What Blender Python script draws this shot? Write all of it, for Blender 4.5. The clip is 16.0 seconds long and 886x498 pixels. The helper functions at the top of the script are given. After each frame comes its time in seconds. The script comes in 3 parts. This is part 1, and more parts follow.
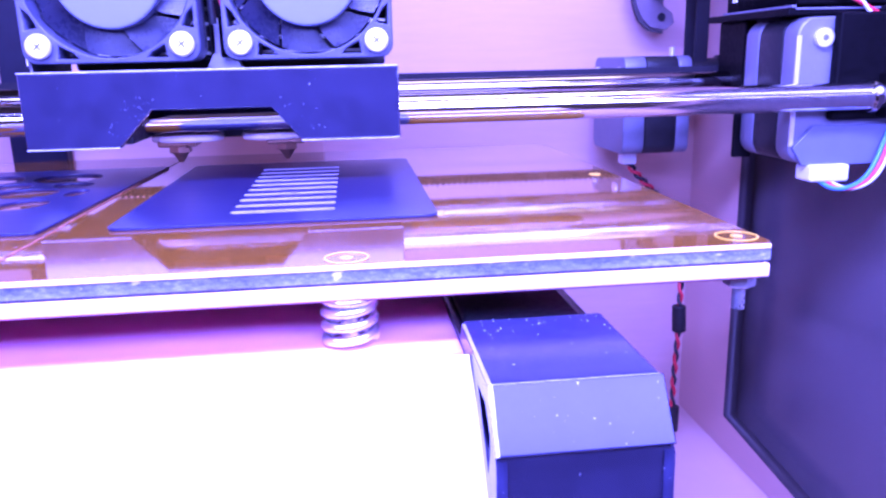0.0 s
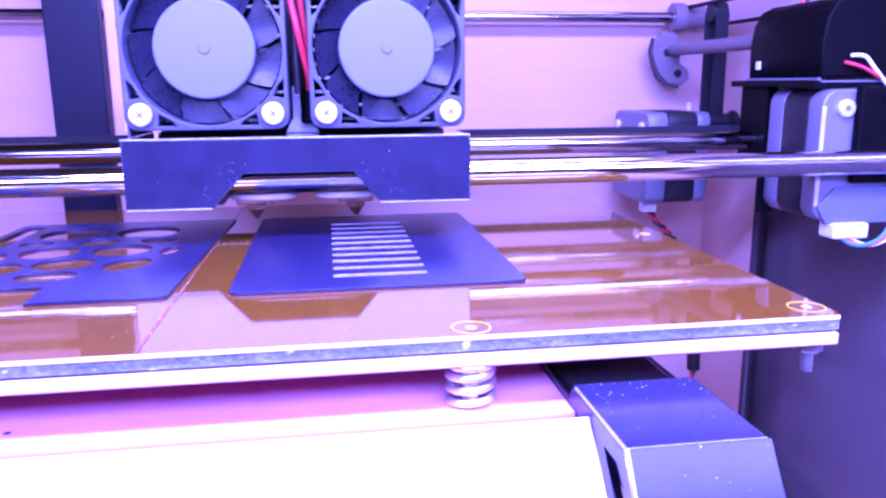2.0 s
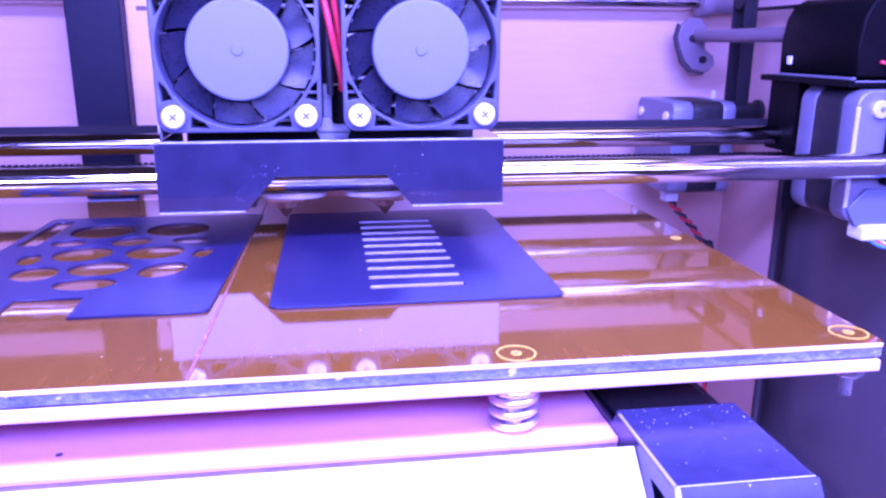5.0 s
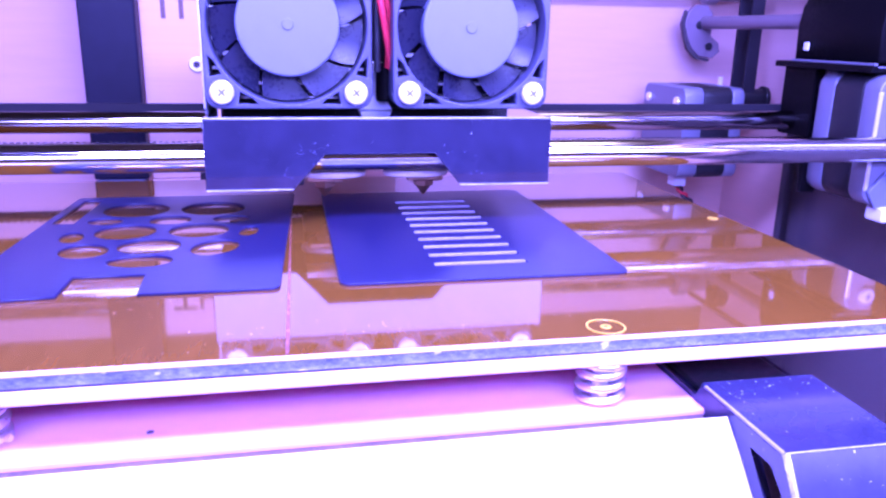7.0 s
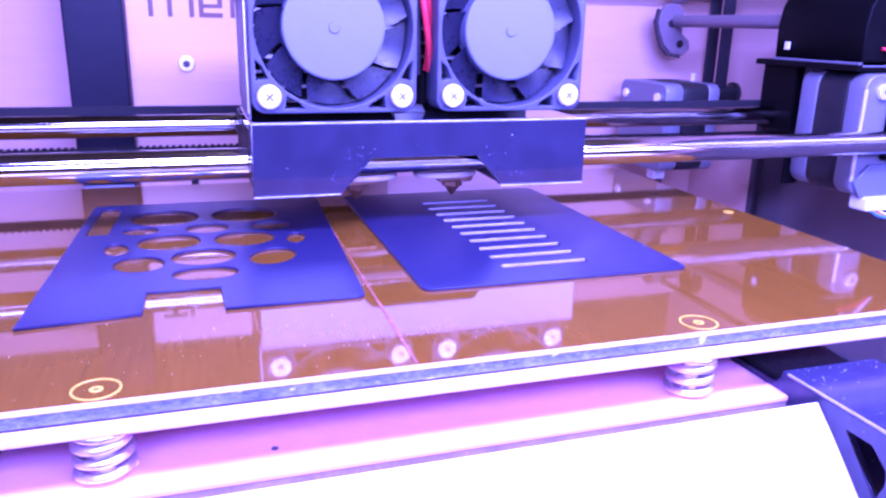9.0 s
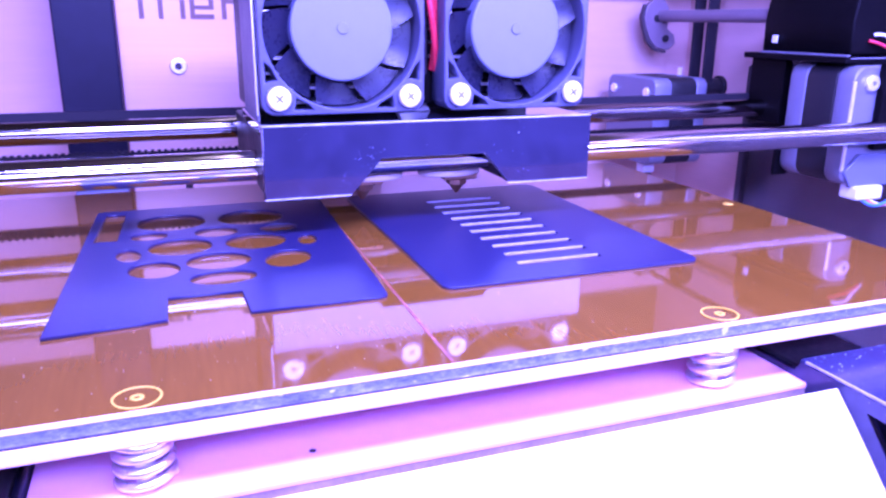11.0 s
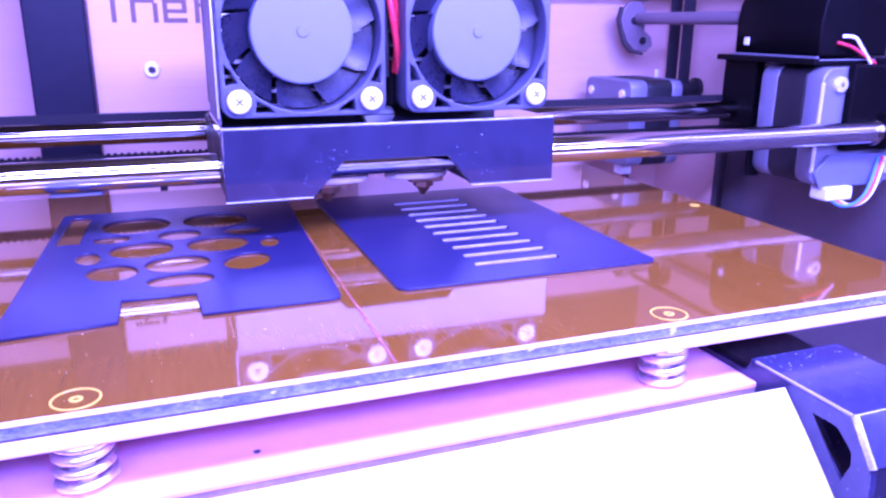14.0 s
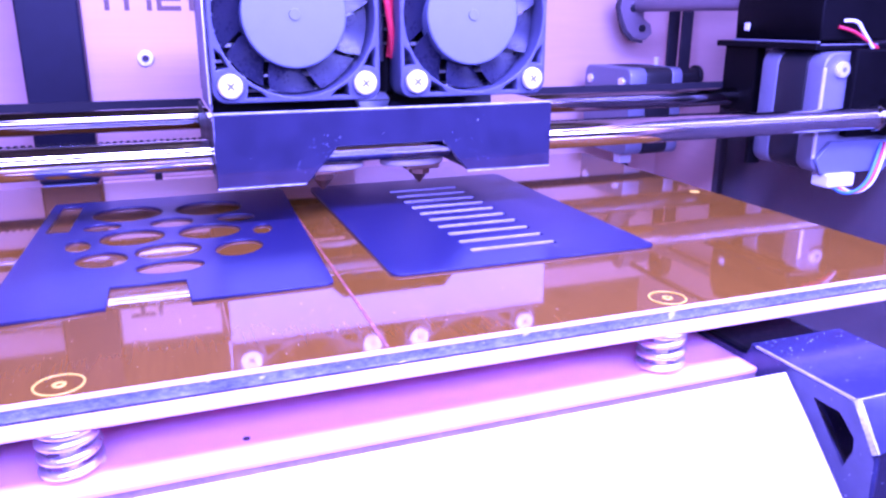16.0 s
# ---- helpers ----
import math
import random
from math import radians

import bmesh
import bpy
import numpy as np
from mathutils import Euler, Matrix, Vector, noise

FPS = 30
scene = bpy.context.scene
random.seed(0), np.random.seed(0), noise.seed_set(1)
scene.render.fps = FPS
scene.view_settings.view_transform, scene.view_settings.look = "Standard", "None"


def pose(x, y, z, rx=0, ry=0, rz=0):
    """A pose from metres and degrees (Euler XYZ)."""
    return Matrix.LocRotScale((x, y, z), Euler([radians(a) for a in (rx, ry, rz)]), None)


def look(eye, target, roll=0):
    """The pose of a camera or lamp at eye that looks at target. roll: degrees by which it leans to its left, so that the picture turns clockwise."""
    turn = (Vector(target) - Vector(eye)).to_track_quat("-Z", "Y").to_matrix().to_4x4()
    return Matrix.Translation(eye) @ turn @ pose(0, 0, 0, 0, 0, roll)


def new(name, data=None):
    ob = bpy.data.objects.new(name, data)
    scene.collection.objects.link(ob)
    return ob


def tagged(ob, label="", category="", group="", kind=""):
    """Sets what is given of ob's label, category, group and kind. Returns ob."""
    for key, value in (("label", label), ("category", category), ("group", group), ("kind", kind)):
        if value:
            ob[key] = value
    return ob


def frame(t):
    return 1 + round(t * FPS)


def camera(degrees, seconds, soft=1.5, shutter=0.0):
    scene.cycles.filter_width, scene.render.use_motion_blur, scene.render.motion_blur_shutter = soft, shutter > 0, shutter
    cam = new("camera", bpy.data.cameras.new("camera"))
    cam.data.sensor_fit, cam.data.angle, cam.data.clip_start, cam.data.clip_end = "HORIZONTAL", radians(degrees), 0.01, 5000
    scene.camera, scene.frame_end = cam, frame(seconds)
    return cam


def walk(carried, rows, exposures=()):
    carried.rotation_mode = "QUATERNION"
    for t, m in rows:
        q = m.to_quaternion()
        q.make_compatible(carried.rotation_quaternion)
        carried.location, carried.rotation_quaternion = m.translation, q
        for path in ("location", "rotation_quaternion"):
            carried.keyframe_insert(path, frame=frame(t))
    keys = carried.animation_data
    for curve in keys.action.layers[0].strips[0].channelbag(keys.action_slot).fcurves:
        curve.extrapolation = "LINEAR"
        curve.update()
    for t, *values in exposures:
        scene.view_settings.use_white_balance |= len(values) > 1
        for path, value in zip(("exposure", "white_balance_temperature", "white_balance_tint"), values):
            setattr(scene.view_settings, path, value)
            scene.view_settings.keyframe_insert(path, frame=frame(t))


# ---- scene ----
cam = camera(60.2, 16.0, 2.4)
# seconds, eye in millimetres, yaw, pitch, roll in degrees
PATH = [
    (0, 2.00, -111.43, 179.46, -6.45, -13.94, -1.31),
    (0.5, -2.64, -113.51, 180.76, -7.24, -13.21, -0.35),
    (1, -8.36, -123.49, 183.50, -7.97, -12.53, -0.69),
    (1.5, -17.63, -125.31, 187.54, -8.06, -12.23, -0.69),
    (2, -23.27, -120.53, 191.51, -8.45, -12.27, -0.44),
    (2.5, -20.82, -116.50, 197.17, -8.54, -13.11, -0.53),
    (3, -22.51, -111.86, 203.78, -8.22, -14.08, -0.23),
    (3.5, -22.96, -114.65, 203.91, -7.72, -14.59, -0.42),
    (4, -24.91, -117.32, 204.87, -7.64, -14.54, -0.19),
    (4.5, -27.77, -116.96, 203.67, -7.90, -14.81, 0.01),
    (7, -53.10, -113.13, 199.23, -11.48, -15.88, 1.12),
    (7.5, -64.36, -110.03, 198.87, -13.15, -16.01, 1.46),
    (8, -71.43, -108.18, 199.00, -14.96, -16.20, 1.45),
    (8.5, -79.54, -106.27, 199.56, -16.61, -16.37, 1.59),
    (9, -85.52, -106.18, 201.58, -18.06, -16.40, 1.28),
    (9.5, -88.88, -104.43, 202.03, -19.01, -16.47, 1.07),
    (10, -93.58, -104.10, 202.85, -19.50, -16.56, 0.78),
    (12.5, -95.04, -103.43, 200.54, -20.61, -16.50, 0.51),
    (13, -91.97, -106.91, 202.95, -20.48, -16.38, 0.31),
    (13.5, -88.62, -109.48, 202.74, -20.50, -16.42, 0.43),
    (14, -86.86, -107.66, 202.18, -20.37, -16.41, 0.35),
    (14.5, -86.71, -106.19, 200.02, -20.34, -16.67, 0.33),
    (15, -86.48, -105.36, 199.45, -20.29, -16.73, 0.27),
    (15.5, -85.06, -104.95, 199.77, -20.34, -16.82, 0.13),
    (16, -84.79, -106.20, 199.43, -20.26, -16.79, 0.07),
]
MM = 0.001
walk(cam, [(t, pose(x * MM, y * MM, z * MM, 90 + pitch, 0, yaw) @ pose(0, 0, 0, 0, 0, roll)) for t, x, y, z, yaw, pitch, roll in PATH],
     [(0.0, 0.14, 5900, 10), (1.0, 0.12, 6050, 10), (2.0, 0.10, 6300, 10), (3.5, -0.03, 6450, 10), (4.6, -0.08, 6450, 10),
      (7.0, 0.08, 6450, 10), (9.0, 0.08, 6500, 10), (16.0, 0.08, 6450, 10)])

BED = 150.0   # height of the print bed's top, mm

# ---- light: an LED strip along the printer's top edge, an unseen lamp in front, and a dim room ----
world = bpy.data.worlds.new("world")
scene.world = world
world.use_nodes = True
world.node_tree.nodes["Background"].inputs[0].default_value = (0.30, 0.26, 0.45, 1)
world.node_tree.nodes["Background"].inputs[1].default_value = 0.11


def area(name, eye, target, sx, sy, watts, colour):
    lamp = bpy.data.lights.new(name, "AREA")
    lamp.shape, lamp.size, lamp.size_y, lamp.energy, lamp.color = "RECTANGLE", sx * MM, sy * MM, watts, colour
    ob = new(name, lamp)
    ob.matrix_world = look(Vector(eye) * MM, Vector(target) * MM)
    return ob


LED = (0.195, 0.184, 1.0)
# unseen lamp added in front, placed by the reflections on rods and bed
area("unseen_front_light", (0, -145, BED + 99), (0, 60, BED + 5), 460, 54, 4.7, LED)
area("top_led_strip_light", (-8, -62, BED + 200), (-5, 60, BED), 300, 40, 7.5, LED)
# unseen lamp added to fill the room outside the case with dim light
area("room_fill_light", (250, 100, 1230), (250, 100, 0), 500, 500, 5.5, (0.66, 0.54, 0.9))


# ---- materials ----
def material(name, colour, rough=0.5, metal=0.0, vary=0.15, scale=120.0, bump=0.0, coat=0.0, spec=0.5, spots=None, stretch=(1, 1, 1), rvary=0.1):
    """A surface with variation at two scales; spots: a second colour in small specks of dust or wear."""
    m = bpy.data.materials.new(name)
    m.use_nodes = True
    nt = m.node_tree
    b = nt.nodes["Principled BSDF"]
    tc = nt.nodes.new("ShaderNodeTexCoord")
    mp = nt.nodes.new("ShaderNodeMapping")
    mp.inputs["Scale"].default_value = stretch
    nt.links.new(tc.outputs["Object"], mp.inputs["Vector"])
    n1 = nt.nodes.new("ShaderNodeTexNoise")
    n1.inputs["Scale"].default_value, n1.inputs["Detail"].default_value = scale, 6
    n2 = nt.nodes.new("ShaderNodeTexNoise")
    n2.inputs["Scale"].default_value, n2.inputs["Detail"].default_value = scale * 9, 3
    for n in (n1, n2):
        nt.links.new(mp.outputs["Vector"], n.inputs["Vector"])
    add = nt.nodes.new("ShaderNodeMath")
    add.operation = "ADD"
    nt.links.new(n1.outputs["Fac"], add.inputs[0])
    nt.links.new(n2.outputs["Fac"], add.inputs[1])
    ramp = nt.nodes.new("ShaderNodeMapRange")
    ramp.inputs["From Min"].default_value, ramp.inputs["From Max"].default_value = 0.6, 1.4
    ramp.inputs["To Min"].default_value, ramp.inputs["To Max"].default_value = 1 - vary, 1 + vary
    nt.links.new(add.outputs[0], ramp.inputs["Value"])
    mul = nt.nodes.new("ShaderNodeVectorMath")
    mul.operation = "SCALE"
    mul.inputs[0].default_value = colour
    nt.links.new(ramp.outputs[0], mul.inputs["Scale"])
    out = mul.outputs[0]
    if spots:
        n3 = nt.nodes.new("ShaderNodeTexNoise")
        n3.inputs["Scale"].default_value, n3.inputs["Detail"].default_value = spots[1], 2
        nt.links.new(mp.outputs["Vector"], n3.inputs["Vector"])
        r3 = nt.nodes.new("ShaderNodeMapRange")
        r3.inputs["From Min"].default_value, r3.inputs["From Max"].default_value = spots[2], spots[2] + 0.04
        nt.links.new(n3.outputs["Fac"], r3.inputs["Value"])
        mix = nt.nodes.new("ShaderNodeMix")
        mix.data_type = "RGBA"
        mix.inputs["B"].default_value = (*spots[0], 1)
        nt.links.new(r3.outputs[0], mix.inputs["Factor"])
        nt.links.new(out, mix.inputs["A"])
        out = mix.outputs["Result"]
    nt.links.new(out, b.inputs["Base Color"])
    rr = nt.nodes.new("ShaderNodeMapRange")
    rr.inputs["From Min"].default_value, rr.inputs["From Max"].default_value = 0.6, 1.4
    rr.inputs["To Min"].default_value, rr.inputs["To Max"].default_value = max(0.02, rough - rvary * rough * 3), rough + rvary * rough * 3
    nt.links.new(add.outputs[0], rr.inputs["Value"])
    nt.links.new(rr.outputs[0], b.inputs["Roughness"])
    b.inputs["Metallic"].default_value = metal
    b.inputs["Specular IOR Level"].default_value = spec
    b.inputs["Coat Weight"].default_value = coat
    b.inputs["Coat Roughness"].default_value = 0.03
    if bump:
        bp = nt.nodes.new("ShaderNodeBump")
        bp.inputs["Strength"].default_value, bp.inputs["Distance"].default_value = bump, 0.0003
        nt.links.new(add.outputs[0], bp.inputs["Height"])
        nt.links.new(bp.outputs[0], b.inputs["Normal"])
    return m


black_gloss = material("black_gloss_plastic", (0.024, 0.023, 0.050), 0.1, vary=0.3, scale=18, coat=1.0, spec=1.0, spots=((0.3, 0.3, 0.35), 520, 0.735))
black_matt = material("black_matt_plastic", (0.014, 0.013, 0.015), 0.45, vary=0.3, scale=80, spec=0.3)
black_shell = material("black_shell_plastic", (0.003, 0.0025, 0.003), 0.5, vary=0.3, scale=80, spec=0.06)
column_mat = material("satin_black_anodised", (0.008, 0.008, 0.018), 0.42, vary=0.2, scale=20, rvary=0.02, spec=0.2)
# grey darkened to carry the shade of the case's back corner
bracket_mat = material("pinkish_grey_bracket", (0.16, 0.12, 0.135), 0.4, vary=0.12, scale=150)
black_dust = material("dusty_black_plastic", (0.026, 0.025, 0.058), 0.2, vary=0.25, scale=30, bump=0.02, coat=0.0, spec=0.35, spots=((0.3, 0.3, 0.36), 1500, 0.725))
# pale colour for painted edge highlights and for the dust on the arms
glint_dust = material("pale_edge_glint_and_dust", (0.42, 0.42, 0.52), 0.25, vary=0.4, scale=200)
dust_mat = material("pale_dust", (0.085, 0.085, 0.15), 0.7, vary=0.3, scale=300)
fan_grey = material("dark_grey_fan_plastic", (0.06, 0.063, 0.105), 0.38, vary=0.12, scale=150)
hub_grey = material("grey_fan_sticker", (0.125, 0.14, 0.215), 0.42, vary=0.05, scale=300)
blade_mat = material("dark_fan_blade_plastic", (0.028, 0.029, 0.062), 0.3, vary=0.15, scale=150)


def rod_steel(name, colour):
    """Drawn steel: sharp round the rod, blurred along it."""
    m = material(name, colour, 0.09, metal=1.0, rvary=0.0, vary=0.03, scale=40, stretch=(0.15, 1, 1))
    b = m.node_tree.nodes["Principled BSDF"]
    tan = m.node_tree.nodes.new("ShaderNodeTangent")
    tan.direction_type, tan.axis = "RADIAL", "X"
    m.node_tree.links.new(tan.outputs[0], b.inputs["Tangent"])
    b.inputs["Anisotropic"].default_value = 0.85
    b.inputs["Anisotropic Rotation"].default_value = 0.25
    return m


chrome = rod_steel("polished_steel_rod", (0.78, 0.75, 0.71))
# the same polished steel, its dimmer reflections put into a darker colour
dimmed_chrome = rod_steel("dimmed_steel_rod", (0.36, 0.33, 0.32))
screw_steel = material("bright_screw_steel", (0.95, 0.95, 0.95), 0.3, metal=0.65, vary=0.08, scale=300, rvary=0.0)
aluminium = material("brushed_aluminium", (0.68, 0.68, 0.71), 0.38, metal=0.7, vary=0.08, scale=200, stretch=(0.1, 1, 1))
motor_grey = material("cast_motor_cap", (0.19, 0.19, 0.24), 0.45, metal=0.3, vary=0.1, scale=150)
wall_paint = material("pale_plywood_panel", (0.575, 0.375, 0.325), 0.5, vary=0.06, scale=14, bump=0.05, stretch=(0.4, 0.4, 3))
plate_mat = material("satin_wood_plate", (0.70, 0.46, 0.38), 0.34, metal=0.0, vary=0.06, scale=60, stretch=(0.04, 1, 1.5))
kapton = material("amber_kapton_film", (0.172, 0.068, 0.010), 0.045, vary=0.13, scale=35, coat=0.4, spec=0.6, bump=0.01, stretch=(3.0, 0.3, 1), spots=((0.6, 0.45, 0.3), 1500, 0.735), rvary=0.3)
seam_mat = material("red_tape_seam", (0.26, 0.09, 0.05), 0.25, vary=0.3, scale=200, stretch=(1, 0.2, 1))
glass_edge = material("ground_glass_edge", (0.22, 0.25, 0.32), 0.25, vary=0.6, scale=220, bump=0.6, coat=0.3, stretch=(0.5, 1, 1), spots=((0.8, 0.8, 0.85), 500, 0.68))
heater_mat = material("pale_heater_board", (0.80, 0.58, 0.53), 0.4, vary=0.08, scale=90)
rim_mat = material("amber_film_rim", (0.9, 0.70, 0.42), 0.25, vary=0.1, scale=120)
ring_mat = material("yellow_film_ring", (0.62, 0.40, 0.05), 0.2, vary=0.2, scale=200)
# white shelf tinted pink: the red bounce under the bed put into its colour
shelf_mat = material("pink_tinted_white_board", (0.85, 0.46, 0.62), 0.4, vary=0.05, scale=40)
white_board = material("white_painted_board", (0.84, 0.74, 0.70), 0.5, vary=0.04, scale=30, bump=0.04)
under_mat = material("red_lacquered_board", (0.48, 0.085, 0.2), 0.45, vary=0.1, scale=40)
spring_steel = material("spring_steel", (0.85, 0.85, 0.86), 0.32, metal=0.9, vary=0.1, scale=200)
# pale colour standing for lit rib fronts and for one arm edge's highlight
rib_mat = material("pale_lit_edge", (0.30, 0.27, 0.36), 0.35, vary=0.3, scale=200)
blue_print = material("dark_blue_printed_plastic", (0.017, 0.0155, 0.056), 0.3, vary=0.07, scale=25, stretch=(0.5, 1.5, 1), rvary=0.015, spec=0.5)
brass = material("dull_brass_nozzle", (0.36, 0.19, 0.12), 0.35, metal=0.8, vary=0.2, scale=200)
cream_tape = material("cream_insulating_tape", (0.80, 0.66, 0.58), 0.55, vary=0.15, scale=180, bump=0.3)
red_wire = material("red_wire_sleeve", (0.60, 0.03, 0.05), 0.3, vary=0.1, scale=200)
black_wire = material("black_wire_sleeve", (0.02, 0.02, 0.025), 0.35, vary=0.1, scale=200)
blue_wire = material("blue_wire_sleeve", (0.08, 0.25, 0.65), 0.35, vary=0.1, scale=200)
white_plastic = material("white_connector_plastic", (0.75, 0.78, 0.82), 0.4, vary=0.06, scale=200)
engraved = material("engraved_dark_letter", (0.16, 0.09, 0.06), 0.6, vary=0.2, scale=200)
belt_mat = material("black_rubber_belt", (0.014, 0.012, 0.016), 0.6, vary=0.2, scale=300, spec=0.2)
# dark colour of panel edges and recesses, and of the flange's painted shadow
edge_dark = material("dark_panel_edge_and_shadow", (0.035, 0.025, 0.03), 0.6, vary=0.3, scale=100)
# dark brown that puts the shade on the shelf's front edge into its colour
shaded_edge = material("shaded_shelf_edge", (0.30, 0.21, 0.17), 0.7, vary=0.3, scale=150)
room_mat = material("dim_room_wall", (0.42, 0.36, 0.36), 0.8, vary=0.15, scale=3)
floor_mat = material("table_wood", (0.10, 0.07, 0.06), 0.5, vary=0.25, scale=12, stretch=(0.2, 3, 1))

acrylic = bpy.data.materials.new("smoked_acrylic")
acrylic.use_nodes = True
_nt = acrylic.node_tree
_nt.nodes.remove(_nt.nodes["Principled BSDF"])
_tr = _nt.nodes.new("ShaderNodeBsdfTransparent")
_tr.inputs[0].default_value = (0.62, 0.58, 0.62, 1)
_gl = _nt.nodes.new("ShaderNodeBsdfGlossy")
_gl.inputs["Roughness"].default_value = 0.18
_mx = _nt.nodes.new("ShaderNodeMixShader")
_fr = _nt.nodes.new("ShaderNodeFresnel")
_fr.inputs[0].default_value = 1.5
_nt.links.new(_fr.outputs[0], _mx.inputs[0])
_nt.links.new(_tr.outputs[0], _mx.inputs[1])
_nt.links.new(_gl.outputs[0], _mx.inputs[2])
_df = _nt.nodes.new("ShaderNodeBsdfDiffuse")
_df.inputs[0].default_value = (0.26, 0.22, 0.25, 1)
_hz = _nt.nodes.new("ShaderNodeMixShader")
_hn = _nt.nodes.new("ShaderNodeTexNoise")
_hn.inputs["Scale"].default_value, _hn.inputs["Detail"].default_value = 9, 3
_hc = _nt.nodes.new("ShaderNodeTexCoord")
_hm = _nt.nodes.new("ShaderNodeMapping")
_hm.inputs["Rotation"].default_value = (radians(-48), 0, 0)
_hm.inputs["Scale"].default_value = (1, 0.7, 5)
_nt.links.new(_hc.outputs["Object"], _hm.inputs["Vector"])
_nt.links.new(_hm.outputs["Vector"], _hn.inputs["Vector"])
_hr = _nt.nodes.new("ShaderNodeMapRange")
_hr.inputs["To Min"].default_value, _hr.inputs["To Max"].default_value = 0.02, 0.42
_nt.links.new(_hn.outputs["Fac"], _hr.inputs["Value"])
_nt.links.new(_hr.outputs[0], _hz.inputs[0])
_nt.links.new(_mx.outputs[0], _hz.inputs[1])
_nt.links.new(_df.outputs[0], _hz.inputs[2])
_nt.links.new(_hz.outputs[0], _nt.nodes["Material Output"].inputs[0])


# ---- builders; all sizes in millimetres ----
def finish(name, bm, mat, smooth=False):
    me = bpy.data.meshes.new(name)
    bm.to_mesh(me)
    bm.free()
    me.transform(Matrix.Scale(MM, 4))
    me.materials.append(mat)
    if smooth:
        me.shade_smooth()
        me.set_sharp_from_angle(angle=math.radians(50))
    return me


def part(name, bm, mat, parent, label="", at=(0, 0, 0), turn=(0, 0, 0), smooth=False):
    """One mesh object under a thing or a part; at and turn in the parent's own frame."""
    ob = new(name, finish(name, bm, mat, smooth) if isinstance(bm, bmesh.types.BMesh) else bm)
    if not ob.data.materials:
        ob.data.materials.append(mat)
    ob.parent = parent
    ob.matrix_basis = pose(at[0] * MM, at[1] * MM, at[2] * MM, *turn)
    if label:
        tagged(ob, label)
    return ob


def thing(name, label, category, at=(0, 0, 0), group="", bm=None, mat=None, kind="", smooth=False):
    """A top-level thing: an empty at its base, or one mesh. Heights are above the bed."""
    ob = new(name, finish(name, bm, mat, smooth) if bm else None)
    if not bm:
        ob.empty_display_size = 0.01
    ob.location = (at[0] * MM, at[1] * MM, (at[2] + BED) * MM)
    return tagged(ob, label, category, group, kind)


def box(x0, x1, y0, y1, z0, z1, bevel=0.0, seg=2):
    bm = bmesh.new()
    bmesh.ops.create_cube(bm, size=1, matrix=Matrix.Translation(((x0 + x1) / 2, (y0 + y1) / 2, (z0 + z1) / 2)) @ Matrix.Diagonal((x1 - x0, y1 - y0, z1 - z0, 1)))
    if bevel:
        bmesh.ops.bevel(bm, geom=bm.edges[:], offset=bevel, segments=seg, affect="EDGES", profile=0.5)
    return bm


def join(*bms):
    me = bpy.data.meshes.new("joined")
    out = bmesh.new()
    for b in bms:
        b.to_mesh(me)
        b.free()
        out.from_mesh(me)
    bpy.data.meshes.remove(me)
    return out


def cyl(r, p, q, n=32, r2=None, bevel=0.0):
    """A cylinder or cone from p to q."""
    p, q = Vector(p), Vector(q)
    bm = bmesh.new()
    m = Matrix.Translation((p + q) / 2) @ (q - p).to_track_quat("Z", "Y").to_matrix().to_4x4()
    bmesh.ops.create_cone(bm, cap_ends=True, segments=n, radius1=r, radius2=r if r2 is None else r2, depth=(q - p).length, matrix=m)
    if bevel:
        caps = [e for e in bm.edges if any(len(f.verts) > 4 for f in e.link_faces)]
        bmesh.ops.bevel(bm, geom=caps, offset=bevel, segments=3, affect="EDGES", profile=0.5)
    return bm


def tube(points, r, closed=False, sides=10):
    """A round bar or wire along a smooth line through points."""
    cu = bpy.data.curves.new("line", "CURVE")
    cu.dimensions, cu.bevel_depth, cu.bevel_resolution, cu.use_fill_caps = "3D", r, max(1, sides // 4), True
    sp = cu.splines.new("NURBS")
    sp.points.add(len(points) - 1)
    for a, p in zip(sp.points, points):
        a.co = (*p, 1)
    sp.use_endpoint_u, sp.order_u, sp.resolution_u, sp.use_cyclic_u = True, 3, 6, closed
    return from_curve(cu)


def from_curve(cu):
    ob = new("line", cu)
    dg = bpy.context.evaluated_depsgraph_get()
    me = bpy.data.meshes.new_from_object(ob.evaluated_get(dg))
    bpy.data.objects.remove(ob)
    bm = bmesh.new()
    bm.from_mesh(me)
    bpy.data.meshes.remove(me)
    return bm


def ring(cx, cy, r, n=40, ry=None):
    return [(cx + r * math.cos(2 * math.pi * i / n), cy + (ry or r) * math.sin(2 * math.pi * i / n)) for i in range(n)]


def rounded(x0, x1, y0, y1, r, n=6):
    out = []
    for cx, cy, a in ((x1 - r, y1 - r, 0), (x0 + r, y1 - r, 90), (x0 + r, y0 + r, 180), (x1 - r, y0 + r, 270)):
        out += [(cx + r * math.cos(radians(a + 90 * i / n)), cy + r * math.sin(radians(a + 90 * i / n))) for i in range(n + 1)]
    return out


